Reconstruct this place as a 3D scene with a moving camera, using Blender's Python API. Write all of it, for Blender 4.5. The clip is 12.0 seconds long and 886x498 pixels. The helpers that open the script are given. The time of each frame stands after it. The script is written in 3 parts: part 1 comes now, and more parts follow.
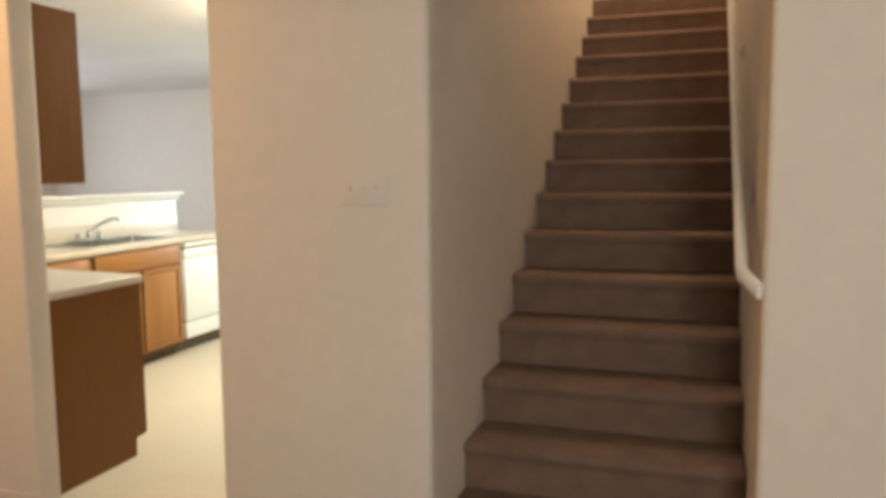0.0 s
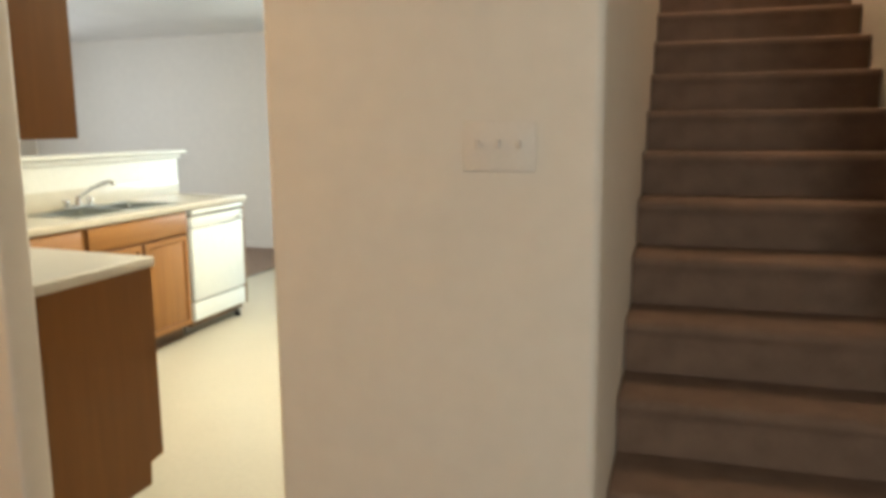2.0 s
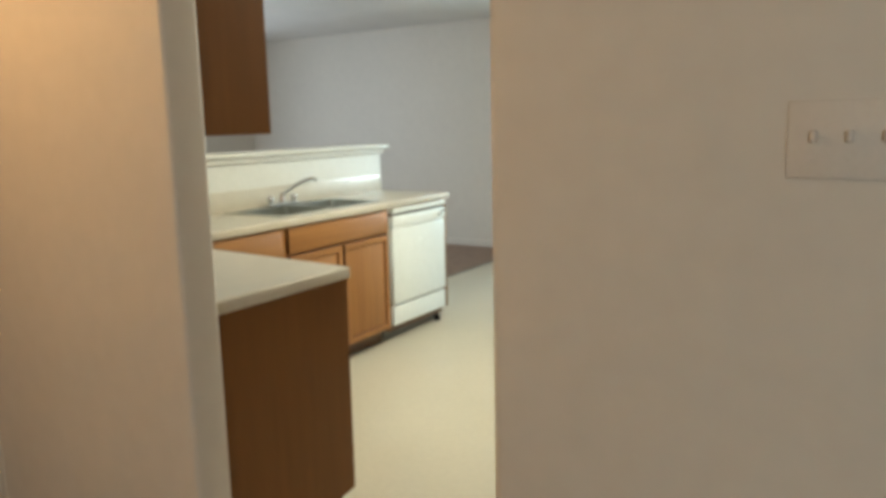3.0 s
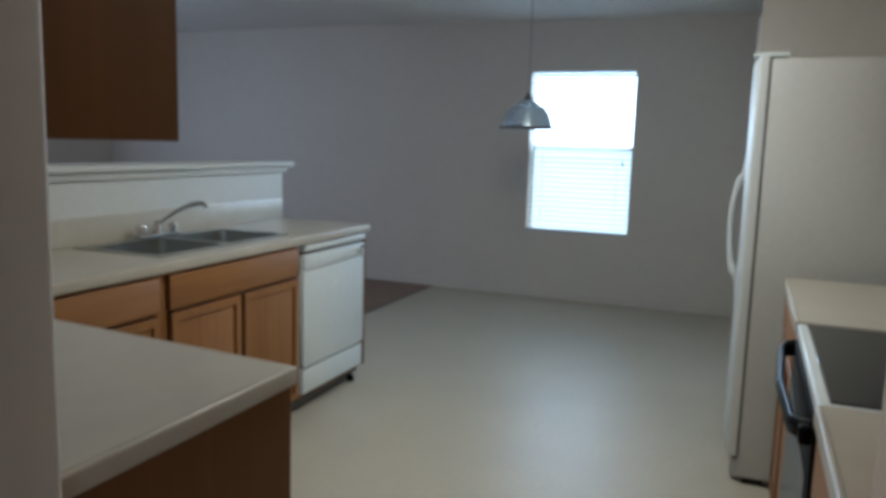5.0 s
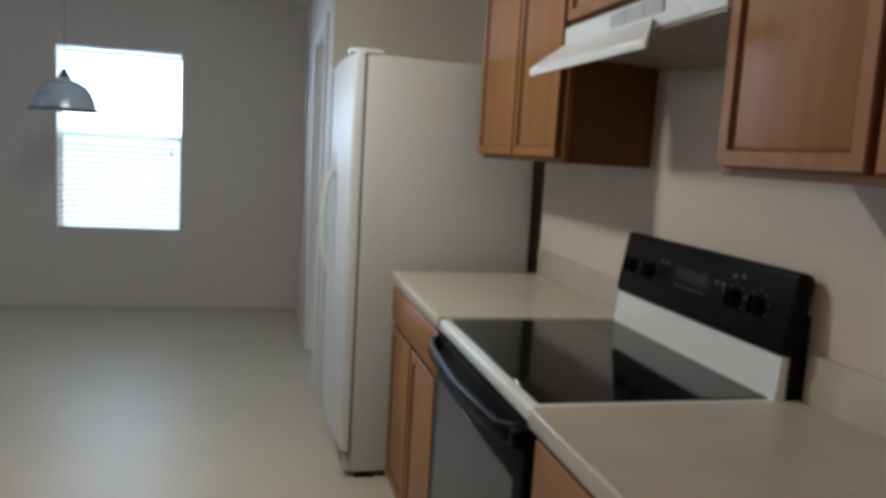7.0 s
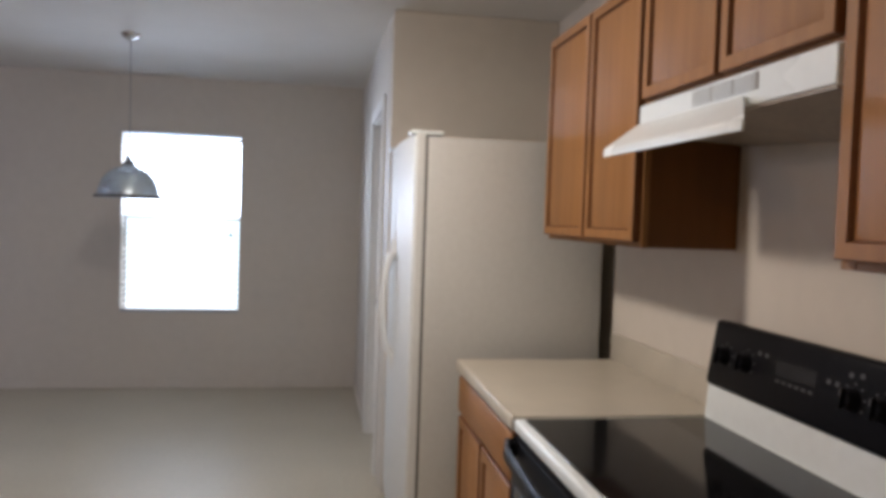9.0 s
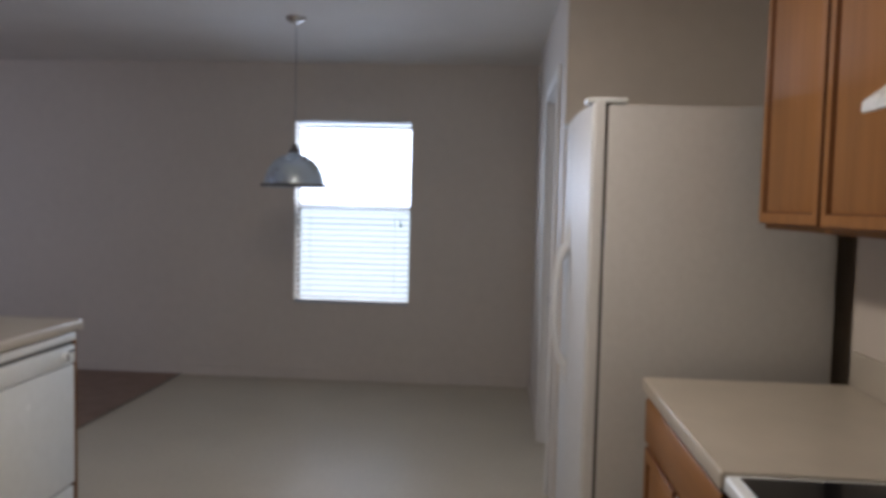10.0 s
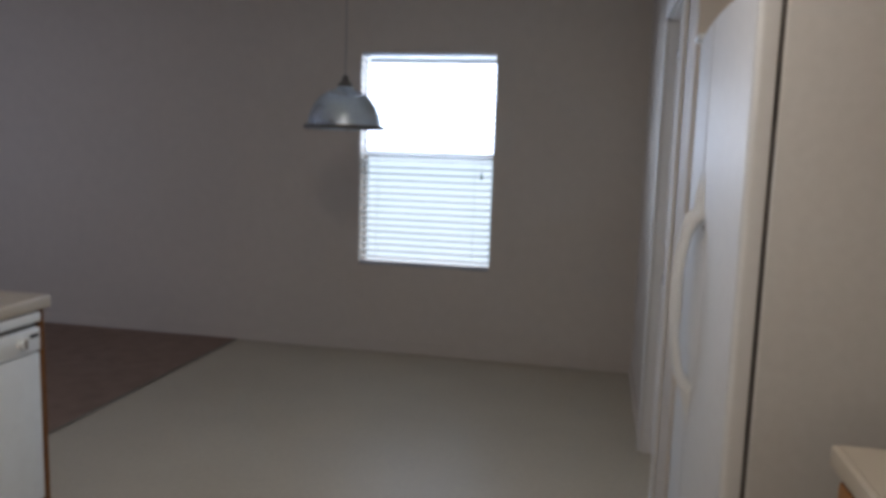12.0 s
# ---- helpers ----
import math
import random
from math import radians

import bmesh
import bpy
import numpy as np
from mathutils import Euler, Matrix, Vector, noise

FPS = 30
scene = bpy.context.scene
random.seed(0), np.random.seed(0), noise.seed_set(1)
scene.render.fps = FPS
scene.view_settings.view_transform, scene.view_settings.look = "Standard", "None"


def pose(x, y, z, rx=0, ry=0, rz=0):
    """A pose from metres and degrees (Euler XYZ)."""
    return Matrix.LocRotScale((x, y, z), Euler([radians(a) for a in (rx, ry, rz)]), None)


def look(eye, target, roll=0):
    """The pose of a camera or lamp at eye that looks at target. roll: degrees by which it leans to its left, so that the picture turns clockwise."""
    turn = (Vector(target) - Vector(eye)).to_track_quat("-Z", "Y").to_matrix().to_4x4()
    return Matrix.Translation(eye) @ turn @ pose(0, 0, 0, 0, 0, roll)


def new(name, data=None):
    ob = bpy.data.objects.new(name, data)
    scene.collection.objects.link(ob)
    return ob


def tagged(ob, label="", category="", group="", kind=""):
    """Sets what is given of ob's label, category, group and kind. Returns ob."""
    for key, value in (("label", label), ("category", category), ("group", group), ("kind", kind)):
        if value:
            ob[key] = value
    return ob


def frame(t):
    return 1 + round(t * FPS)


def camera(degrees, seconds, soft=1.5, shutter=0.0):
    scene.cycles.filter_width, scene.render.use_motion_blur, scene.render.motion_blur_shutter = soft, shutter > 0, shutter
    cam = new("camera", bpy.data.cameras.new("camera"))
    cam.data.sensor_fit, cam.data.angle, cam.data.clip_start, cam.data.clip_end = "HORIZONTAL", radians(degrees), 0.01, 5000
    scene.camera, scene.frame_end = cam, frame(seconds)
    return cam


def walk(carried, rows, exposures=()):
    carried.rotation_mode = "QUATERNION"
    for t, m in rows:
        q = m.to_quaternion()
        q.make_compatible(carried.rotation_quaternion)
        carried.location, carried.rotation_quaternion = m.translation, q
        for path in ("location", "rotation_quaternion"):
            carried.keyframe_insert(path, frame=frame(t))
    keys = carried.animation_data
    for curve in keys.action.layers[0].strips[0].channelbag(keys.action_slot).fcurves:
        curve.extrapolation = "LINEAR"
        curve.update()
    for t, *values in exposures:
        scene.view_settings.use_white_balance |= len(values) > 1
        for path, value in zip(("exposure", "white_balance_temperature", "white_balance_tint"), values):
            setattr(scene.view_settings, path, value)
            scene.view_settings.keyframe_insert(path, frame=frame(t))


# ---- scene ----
cam = camera(60.42, 12.0, soft=4.2)
# seconds, eye, a point two metres ahead, lean
PATH = [
    (0, (1.0164, -2.3597, 1.4262), (0.3839, -0.4740, 1.2167), -0.45),
    (0.5, (0.8344, -2.3441, 1.4186), (0.4414, -0.3960, 1.1943), -0.84),
    (1, (0.5961, -2.2720, 1.4099), (0.3140, -0.3071, 1.1660), -0.86),
    (1.5, (0.4560, -2.0347, 1.4133), (0.0862, -0.0900, 1.1280), -0.57),
    (2, (0.3490, -1.7169, 1.4047), (-0.2451, 0.1663, 1.0874), -0.44),
    (2.5, (0.1641, -1.4653, 1.3979), (-0.6524, 0.3306, 1.0696), 0.11),
    (3, (0.0353, -1.2659, 1.3982), (-1.0175, 0.4025, 1.0689), -1.31),
    (3.2, (-0.0650, -1.1180, 1.3870), (-1.2170, 0.5010, 1.0655), -1.70),
    (4.8, (-0.7220, -0.6180, 1.3933), (-1.5780, 1.1545, 1.1061), 1.48),
    (5, (-0.7680, -0.5700, 1.3853), (-1.5035, 1.2560, 1.1088), 1.68),
    (5.5, (-0.8480, -0.4500, 1.4034), (-1.2980, 1.4740, 1.1218), 2.21),
    (6, (-0.9513, -0.4344, 1.4041), (-1.0816, 1.5423, 1.1293), 2.49),
    (6.5, (-1.0889, -0.3869, 1.3912), (-0.8583, 1.5826, 1.1305), 3.12),
    (7, (-1.1355, -0.3228, 1.3833), (-0.6612, 1.6038, 1.1314), 3.38),
    (7.2, (-1.1340, -0.3047, 1.3891), (-0.6220, 1.6137, 1.1488), 3.26),
    (8.8, (-1.1824, -0.2003, 1.4363), (-0.7276, 1.7459, 1.3620), 2.20),
    (9, (-1.1559, -0.1833, 1.4360), (-0.8223, 1.7870, 1.3535), 1.89),
    (9.5, (-1.0794, 0.0295, 1.4302), (-1.0418, 2.0268, 1.3349), 1.58),
    (10, (-1.0749, 0.2683, 1.4259), (-1.2153, 2.2595, 1.3028), 1.37),
    (10.5, (-1.0634, 0.4994, 1.4214), (-1.2787, 2.4810, 1.2579), 1.51),
    (11, (-0.9907, 0.7588, 1.4311), (-1.3055, 2.7224, 1.2183), 1.44),
    (11.5, (-1.0135, 0.9661, 1.4089), (-1.3729, 2.9191, 1.1710), 1.45),
    (12, (-1.0576, 1.1572, 1.4143), (-1.4507, 3.1007, 1.1533), 1.82),
]
EXPOSURES = [(0, 1.27, 7250, 9), (1.0, 1.42, 7350, 4), (1.6, 1.44, 7150, 3), (2.2, 1.13, 7000, 2), (3.0, 0.74, 6650, 0), (3.2, 0.66, 6550, 0), (4.8, -0.52, 5500, 7), (5.5, -0.68, 5560, 8), (6.5, -0.85, 5820, 10), (7.2, -0.4, 5950, 13), (8.8, -0.1, 6320, 20), (9.5, -0.86, 6350, 24), (10.5, -0.93, 6350, 23), (12, -1.1, 6300, 22)]
walk(cam, [(t, look(eye, target, roll)) for t, eye, target, roll in PATH], EXPOSURES)

# ---- world, daylight, lamps ----
world = bpy.data.worlds.new("sky")
scene.world = world
world.use_nodes = True
wn = world.node_tree
wn.nodes.clear()
sky = wn.nodes.new("ShaderNodeTexSky")
sky.sky_type, sky.sun_disc = "NISHITA", False
sky.sun_elevation, sky.sun_rotation = radians(55), radians(8)
back = wn.nodes.new("ShaderNodeBackground")
back.inputs["Strength"].default_value = 0.15
wout = wn.nodes.new("ShaderNodeOutputWorld")
wn.links.new(sky.outputs[0], back.inputs["Color"])
wn.links.new(back.outputs[0], wout.inputs["Surface"])

sun = new("sun", bpy.data.lights.new("sun", "SUN"))
sun.data.energy, sun.data.angle, sun.data.color = 4.5, radians(0.5), (1.0, 0.96, 0.9)
sun.matrix_basis = look((1.4, 10, 14.4), (0, 0, 0))


def area_lamp(name, m, w, h, watts, color):
    ob = new(name, bpy.data.lights.new(name, "AREA"))
    ob.data.shape, ob.data.size, ob.data.size_y = "RECTANGLE", w, h
    ob.data.energy, ob.data.color = watts, color
    ob.matrix_basis = m
    return ob


def bulb(name, place, watts, color, radius=0.06):
    ob = new(name, bpy.data.lights.new(name, "POINT"))
    ob.data.energy, ob.data.color, ob.data.shadow_soft_size = watts, color, radius
    ob.location = place
    return ob


# plan, in metres
H = 2.475                    # ceiling
T = 0.117                    # hall wall
WY = 6.145                   # window wall
WL, WR, WB, WT = -2.662, -1.752, 0.606, 2.036
CF, CZ = -0.625, 0.912       # counter by the stove: front edge, top
S0, S1 = 0.998, 1.762        # stove
CY1 = 2.581                  # end of that counter
FY, FBX, FH = 2.714, -0.733, 1.757   # fridge
RX = -0.79                   # wall past the fridge
LX, DW1 = -2.757, 3.256      # sink counter: front edge, end
HX = -3.36                   # half wall behind the sink
PX, PY = -1.620, 0.752       # short counter's free corner
JX, PL = -1.562, -0.664      # kitchen opening
SX0, SX1 = 0.178, 1.200      # stairs
RISE, RUN, Y1, STEPS = 0.1838, 0.2728, 0.104, 15
BX = -3.568                   # carpet edge

WARM, NEUTRAL, DAY = (1.0, 0.58, 0.26), (1.0, 0.92, 0.74), (0.67, 0.84, 1.0)
area_lamp("window_daylight", look(((WL + WR) / 2, WY + 0.265, 1.69), ((WL + WR) / 2, 0, 4.2)), 1.2, 0.68, 90, DAY)
area_lamp("window_daylight_low", look(((WL + WR) / 2, WY + 0.165, 0.995), ((WL + WR) / 2, 0, 1.0)), 0.88, 0.80, 5.6, (0.65, 0.92, 1.0))
area_lamp("hall_window_daylight", look((1.7, -4.56, 1.5), (1.0, 0, 1.2)), 1.2, 1.6, 45, (0.92, 0.95, 0.98))
area_lamp("living_window_daylight", look((-7.56, 3.4, 1.4), (0, 4.0, 1.2)), 1.6, 1.3, 59, (0.69, 0.80, 1.0))
bulb("hall_bulb", (-2.36, -0.93, H - 0.20), 17, WARM)
bulb("kitchen_bulb", (-1.52, 2.02, H - 0.17), 19, NEUTRAL, 0.10)
area_lamp("kitchen_globe_downlight", pose(-1.52, 2.02, H - 0.165), 0.16, 0.16, 21, NEUTRAL)
bulb("upstairs_bulb", (0.68, 3.9, 4.95), 60, (1.0, 0.76, 0.58))


# ---- materials ----
def mat(name, color, rough=0.5, metal=0.0, spread=0.06, scale=6.0, fine=120.0, bump=0.0, bump_scale=300.0, coat=0.0, stretch=(1, 1, 1), spec=0.5, dark=None, per_piece=0.0):
    m = bpy.data.materials.new(name)
    m.use_nodes = True
    nt = m.node_tree
    b = nt.nodes["Principled BSDF"]
    b.inputs["Roughness"].default_value, b.inputs["Metallic"].default_value = rough, metal
    b.inputs["Coat Weight"].default_value, b.inputs["Specular IOR Level"].default_value = coat, spec
    b.inputs["Coat Roughness"].default_value = 0.15
    tc = nt.nodes.new("ShaderNodeTexCoord")
    mp = nt.nodes.new("ShaderNodeMapping")
    mp.inputs["Scale"].default_value = stretch
    nt.links.new(tc.outputs["Object"], mp.inputs["Vector"])
    big, small = nt.nodes.new("ShaderNodeTexNoise"), nt.nodes.new("ShaderNodeTexNoise")
    for n, s, d in ((big, scale, 3), (small, fine, 4)):
        n.inputs["Scale"].default_value, n.inputs["Detail"].default_value = s, d
        nt.links.new(mp.outputs[0], n.inputs["Vector"])
    mixed = nt.nodes.new("ShaderNodeMath")
    mixed.operation = "MULTIPLY_ADD"
    mixed.inputs[1].default_value = 0.5
    nt.links.new(small.outputs[0], mixed.inputs[0])
    half = nt.nodes.new("ShaderNodeMath")
    half.operation = "MULTIPLY"
    half.inputs[1].default_value = 0.5
    nt.links.new(big.outputs[0], half.inputs[0])
    nt.links.new(half.outputs[0], mixed.inputs[2])
    ramp = nt.nodes.new("ShaderNodeValToRGB")
    lo = dark or [c * (1 - 2.2 * spread) for c in color]
    hi = [min(1, c * (1 + 1.6 * spread)) for c in color]
    ramp.color_ramp.elements[0].position, ramp.color_ramp.elements[1].position = 0.32, 0.68
    ramp.color_ramp.elements[0].color, ramp.color_ramp.elements[1].color = (*lo, 1), (*hi, 1)
    nt.links.new(mixed.outputs[0], ramp.inputs[0])
    out = ramp.outputs[0]
    if per_piece:
        info = nt.nodes.new("ShaderNodeObjectInfo")
        mr = nt.nodes.new("ShaderNodeMapRange")
        mr.inputs["To Min"].default_value, mr.inputs["To Max"].default_value = 1 - per_piece, 1 + per_piece
        nt.links.new(info.outputs["Random"], mr.inputs["Value"])
        hsv = nt.nodes.new("ShaderNodeHueSaturation")
        nt.links.new(mr.outputs[0], hsv.inputs["Value"])
        nt.links.new(out, hsv.inputs["Color"])
        out = hsv.outputs[0]
    nt.links.new(out, b.inputs["Base Color"])
    rr = nt.nodes.new("ShaderNodeMapRange")
    rr.inputs["To Min"].default_value, rr.inputs["To Max"].default_value = max(0.02, rough - 0.06), min(1, rough + 0.06)
    nt.links.new(big.outputs[0], rr.inputs["Value"])
    nt.links.new(rr.outputs[0], b.inputs["Roughness"])
    if bump:
        bn = nt.nodes.new("ShaderNodeTexNoise")
        bn.inputs["Scale"].default_value, bn.inputs["Detail"].default_value = bump_scale, 3
        nt.links.new(mp.outputs[0], bn.inputs["Vector"])
        bp = nt.nodes.new("ShaderNodeBump")
        bp.inputs["Strength"].default_value, bp.inputs["Distance"].default_value = bump, 0.004
        nt.links.new(bn.outputs[0], bp.inputs["Height"])
        nt.links.new(bp.outputs[0], b.inputs["Normal"])
    return m


def emitter(name, color, strength):
    m = bpy.data.materials.new(name)
    m.use_nodes = True
    b = m.node_tree.nodes["Principled BSDF"]
    b.inputs["Base Color"].default_value = (0.85, 0.85, 0.82, 1)
    b.inputs["Emission Color"].default_value, b.inputs["Emission Strength"].default_value = (*color, 1), strength
    return m


PAINT = mat("wall_paint", (0.63, 0.58, 0.51), 0.62, spread=0.02, scale=1.3, fine=14, bump=0.06, bump_scale=150)
CEIL = mat("ceiling_paint", (0.74, 0.72, 0.68), 0.9, spread=0.03, scale=2, fine=90, bump=0.35, bump_scale=110)
HALF = mat("cream_half_wall_paint", (0.60, 0.59, 0.54), 0.6, spread=0.025, scale=2, fine=30, bump=0.05, bump_scale=150)
WHITE = mat("white_trim_paint", (0.76, 0.75, 0.72), 0.7, spread=0.03, scale=3, fine=80)
VINYL = mat("sheet_vinyl", (0.515, 0.472, 0.378), 0.43, spread=0.035, scale=2.2, fine=38, bump=0.03, bump_scale=60, spec=0.17)
CARPET = mat("brown_carpet", (0.214, 0.143, 0.107), 0.97, spread=0.10, scale=9, fine=320, bump=0.9, bump_scale=520, spec=0.1)
# lighter copy of the brown carpet; window light is in its base colour
LIVING_CARPET = mat("daylit_carpet", (0.31, 0.222, 0.176), 0.97, spread=0.10, scale=9, fine=320, bump=0.9, bump_scale=520, spec=0.1)
OAK = mat("honey_oak", (0.300, 0.139, 0.046), 0.52, spread=0.10, scale=4, fine=34, stretch=(1, 1, 0.07), bump=0.08, bump_scale=80, spec=0.25)
OAK_FLAT = mat("honey_oak_rail", (0.300, 0.139, 0.046), 0.52, spread=0.10, scale=4, fine=34, stretch=(0.07, 1, 1), bump=0.08, bump_scale=80, spec=0.25)
# oak darkened by hand: painted shade for door edges and grooves
OAK_SHADE = mat("shaded_oak_profile", (0.150, 0.060, 0.022), 0.55, spread=0.08, scale=5, fine=40, spec=0.25)
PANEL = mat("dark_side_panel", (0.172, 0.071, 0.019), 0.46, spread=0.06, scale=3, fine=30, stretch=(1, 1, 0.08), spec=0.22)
LAMINATE = mat("cream_laminate", (0.505, 0.463, 0.385), 0.34, spread=0.05, scale=9, fine=420)
ENAMEL = mat("white_enamel", (0.81, 0.87, 0.885), 0.26, spread=0.02, scale=2, fine=30)
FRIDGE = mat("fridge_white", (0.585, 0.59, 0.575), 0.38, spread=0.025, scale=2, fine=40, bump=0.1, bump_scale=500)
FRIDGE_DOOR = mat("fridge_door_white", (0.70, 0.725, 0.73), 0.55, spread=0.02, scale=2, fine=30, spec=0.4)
GASKET = mat("grey_gasket", (0.13, 0.125, 0.12), 0.7, spread=0.1)
BLACK = mat("black_plastic", (0.007, 0.007, 0.009), 0.42, spread=0.2, spec=0.09)
GLASS_TOP = mat("black_ceramic_glass", (0.008, 0.008, 0.009), 0.07, spread=0.1, spec=0.32)
OVEN_GLASS = mat("oven_door_glass", (0.022, 0.022, 0.024), 0.24, spread=0.15, spec=0.24)
STEEL = mat("brushed_steel", (0.49, 0.50, 0.47), 0.35, 1.0, spread=0.05, fine=160, stretch=(1, 0.1, 1))
CHROME = mat("chrome", (0.75, 0.75, 0.76), 0.1, 1.0, spread=0.02)
LAMP_METAL = mat("brushed_lamp_shade", (0.72, 0.84, 1.0), 0.29, 0.95, spread=0.08, scale=8, fine=90)
# white rail painted grey-blue to carry its backlit shade
SHADED_RAIL = mat("shaded_blind_rail", (0.45, 0.50, 0.56), 0.5, spread=0.03)
SLAT = mat("white_blind_slat", (0.80, 0.82, 0.84), 0.45, spread=0.02)
nt = SLAT.node_tree
tl, mx = nt.nodes.new("ShaderNodeBsdfTranslucent"), nt.nodes.new("ShaderNodeMixShader")
tl.inputs["Color"].default_value, mx.inputs[0].default_value = (0.73, 0.82, 0.86, 1), 0.24
nt.links.new(nt.nodes["Principled BSDF"].outputs[0], mx.inputs[1])
nt.links.new(tl.outputs[0], mx.inputs[2])
nt.links.new(mx.outputs[0], nt.nodes["Material Output"].inputs["Surface"])
GREY = mat("grey_print", (0.30, 0.30, 0.30), 0.5, spread=0.05)
DIM = mat("dim_grey_print", (0.08, 0.08, 0.085), 0.5, spread=0.05)
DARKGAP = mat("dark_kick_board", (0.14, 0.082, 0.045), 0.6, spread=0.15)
SWITCH = mat("ivory_switch_plate", (0.63, 0.582, 0.522), 0.55, spread=0.02)
TOGGLE = mat("ivory_toggle", (0.60, 0.55, 0.50), 0.55, spread=0.02)
PALE_KICK = mat("grey_kick_board", (0.20, 0.19, 0.165), 0.7, spread=0.1)
HOOD_UNDER = mat("brown_hood_underside", (0.33, 0.28, 0.235), 0.5, spread=0.1, scale=7, fine=60)
CONCRETE = mat("pale_concrete", (0.5, 0.49, 0.46), 0.9, spread=0.08)
TUBE = emitter("lit_kitchen_globe", NEUTRAL, 8.0)
BULB = emitter("lit_globe", WARM, 4.0)

GLASS = bpy.data.materials.new("window_glass")
GLASS.use_nodes = True
gb = GLASS.node_tree.nodes["Principled BSDF"]
gb.inputs["Transmission Weight"].default_value, gb.inputs["Roughness"].default_value, gb.inputs["IOR"].default_value = 1.0, 0.0, 1.45


# ---- mesh helpers ----
def add_box(bm, x0, x1, y0, y1, z0, z1, bev=0.0, seg=1, m=None):
    made = bmesh.ops.create_cube(bm, size=1.0)
    vs = made["verts"]
    for v in vs:
        v.co = Vector((x0 + (v.co.x + 0.5) * (x1 - x0), y0 + (v.co.y + 0.5) * (y1 - y0), z0 + (v.co.z + 0.5) * (z1 - z0)))
        if m is not None:
            v.co = m @ v.co
    if bev:
        es = list({e for v in vs for e in v.link_edges})
        bmesh.ops.bevel(bm, geom=es, offset=bev, segments=seg, affect="EDGES", profile=0.5)
    return bm


def box(*a, **k):
    return add_box(bmesh.new(), *a, **k)


def add_sweep(bm, pts, ru, rv=None, n=10, up=(0, 0, 1), caps=True, grow=None):
    """A tube of elliptic section along points."""
    rv = rv or ru
    pts = [Vector(p) for p in pts]
    rings = []
    for i, p in enumerate(pts):
        d = (pts[min(i + 1, len(pts) - 1)] - pts[max(i - 1, 0)]).normalized()
        u = d.cross(Vector(up))
        u = u.normalized() if u.length > 1e-4 else Vector((1, 0, 0))
        w = u.cross(d).normalized()
        g = grow[i] if grow else 1.0
        rings.append([bm.verts.new(p + u * ru * g * math.cos(a) + w * rv * g * math.sin(a)) for a in (2 * math.pi * k / n for k in range(n))])
    for a, b in zip(rings, rings[1:]):
        for k in range(n):
            bm.faces.new((a[k], a[(k + 1) % n], b[(k + 1) % n], b[k]))
    if caps:
        bm.faces.new(rings[0][::-1])
        bm.faces.new(rings[-1])
    return bm


def add_lathe(bm, profile, n=36, centre=(0, 0, 0)):
    c = Vector(centre)
    rings = [[bm.verts.new(c + Vector((r * math.cos(a), r * math.sin(a), z))) for a in (2 * math.pi * k / n for k in range(n))] for r, z in profile]
    for a, b in zip(rings, rings[1:]):
        for k in range(n):
            bm.faces.new((a[k], a[(k + 1) % n], b[(k + 1) % n], b[k]))
    return bm


def mesh_of(name, bm, material, smooth=40):
    bmesh.ops.recalc_face_normals(bm, faces=bm.faces[:])
    me = bpy.data.meshes.new(name)
    bm.to_mesh(me)
    bm.free()
    me.materials.append(material)
    if smooth:
        for p in me.polygons:
            p.use_smooth = True
        me.set_sharp_from_angle(angle=radians(smooth))
    return me


def part(name, bm, material, parent=None, label="", smooth=40):
    ob = new(name, mesh_of(name, bm, material, smooth))
    if parent is not None:
        ob.parent = parent
    if label:
        tagged(ob, label)
    return ob


def thing(name, m, label, category, group="", kind=""):
    ob = new(name)
    ob.matrix_basis = m
    return tagged(ob, label, category, group, kind)


def structure(name, bm, material, label, category, smooth=40):
    return tagged(part(name, bm, material, smooth=smooth), label, category, kind="structure")


# fronts look along local -y; these turn them
def facing_west(x, y, z=0.0):     # local x runs towards -y
    return pose(x, y, z, 0, 0, -90)


def facing_east(x, y, z=0.0):     # local x runs towards +y
    return pose(x, y, z, 0, 0, 90)


def facing_north(x, y, z=0.0):    # local x runs towards -x
    return pose(x, y, z, 0, 0, 180)


def plaster_wall(x0, x1, y0, y1, z0, z1, r, rounded):
    """A wall block whose named upright corners (left/right, front/back) are rounded."""
    sec = []
    for key, cx, cy, start in (("lf", x0, y0, 180), ("rf", x1, y0, 270), ("rb", x1, y1, 0), ("lb", x0, y1, 90)):
        if key in rounded:
            ox, oy = cx + (r if cx == x0 else -r), cy + (r if cy == y0 else -r)
            sec += [(ox + r * math.cos(a), oy + r * math.sin(a)) for a in (radians(start + 15 * k) for k in range(7))]
        else:
            sec.append((cx, cy))
    bm = bmesh.new()
    low, top = [[bm.verts.new((x, y, z)) for x, y in sec] for z in (z0, z1)]
    bm.faces.new(low[::-1]), bm.faces.new(top)
    for k in range(len(sec)):
        q = (k + 1) % len(sec)
        bm.faces.new((low[k], low[q], top[q], top[k]))
    return bm


# ---- walls, floors, ceilings ----
structure("floor", box(BX, 0.10, 0.06, WY + 0.05, -0.1, 0.0), VINYL, "pale cream sheet vinyl kitchen floor with soft sheen", "floor")
structure("floor_living", box(-7.7, BX, 0.06, WY + 0.05, -0.1, 0.006), LIVING_CARPET, "brown carpet of the living room, daylight painted in, beside the vinyl", "carpet")
structure("floor_hall", box(-2.6, 3.1, -4.7, 0.06, -0.1, 0.006), CARPET, "brown carpet of the entrance hall", "carpet")
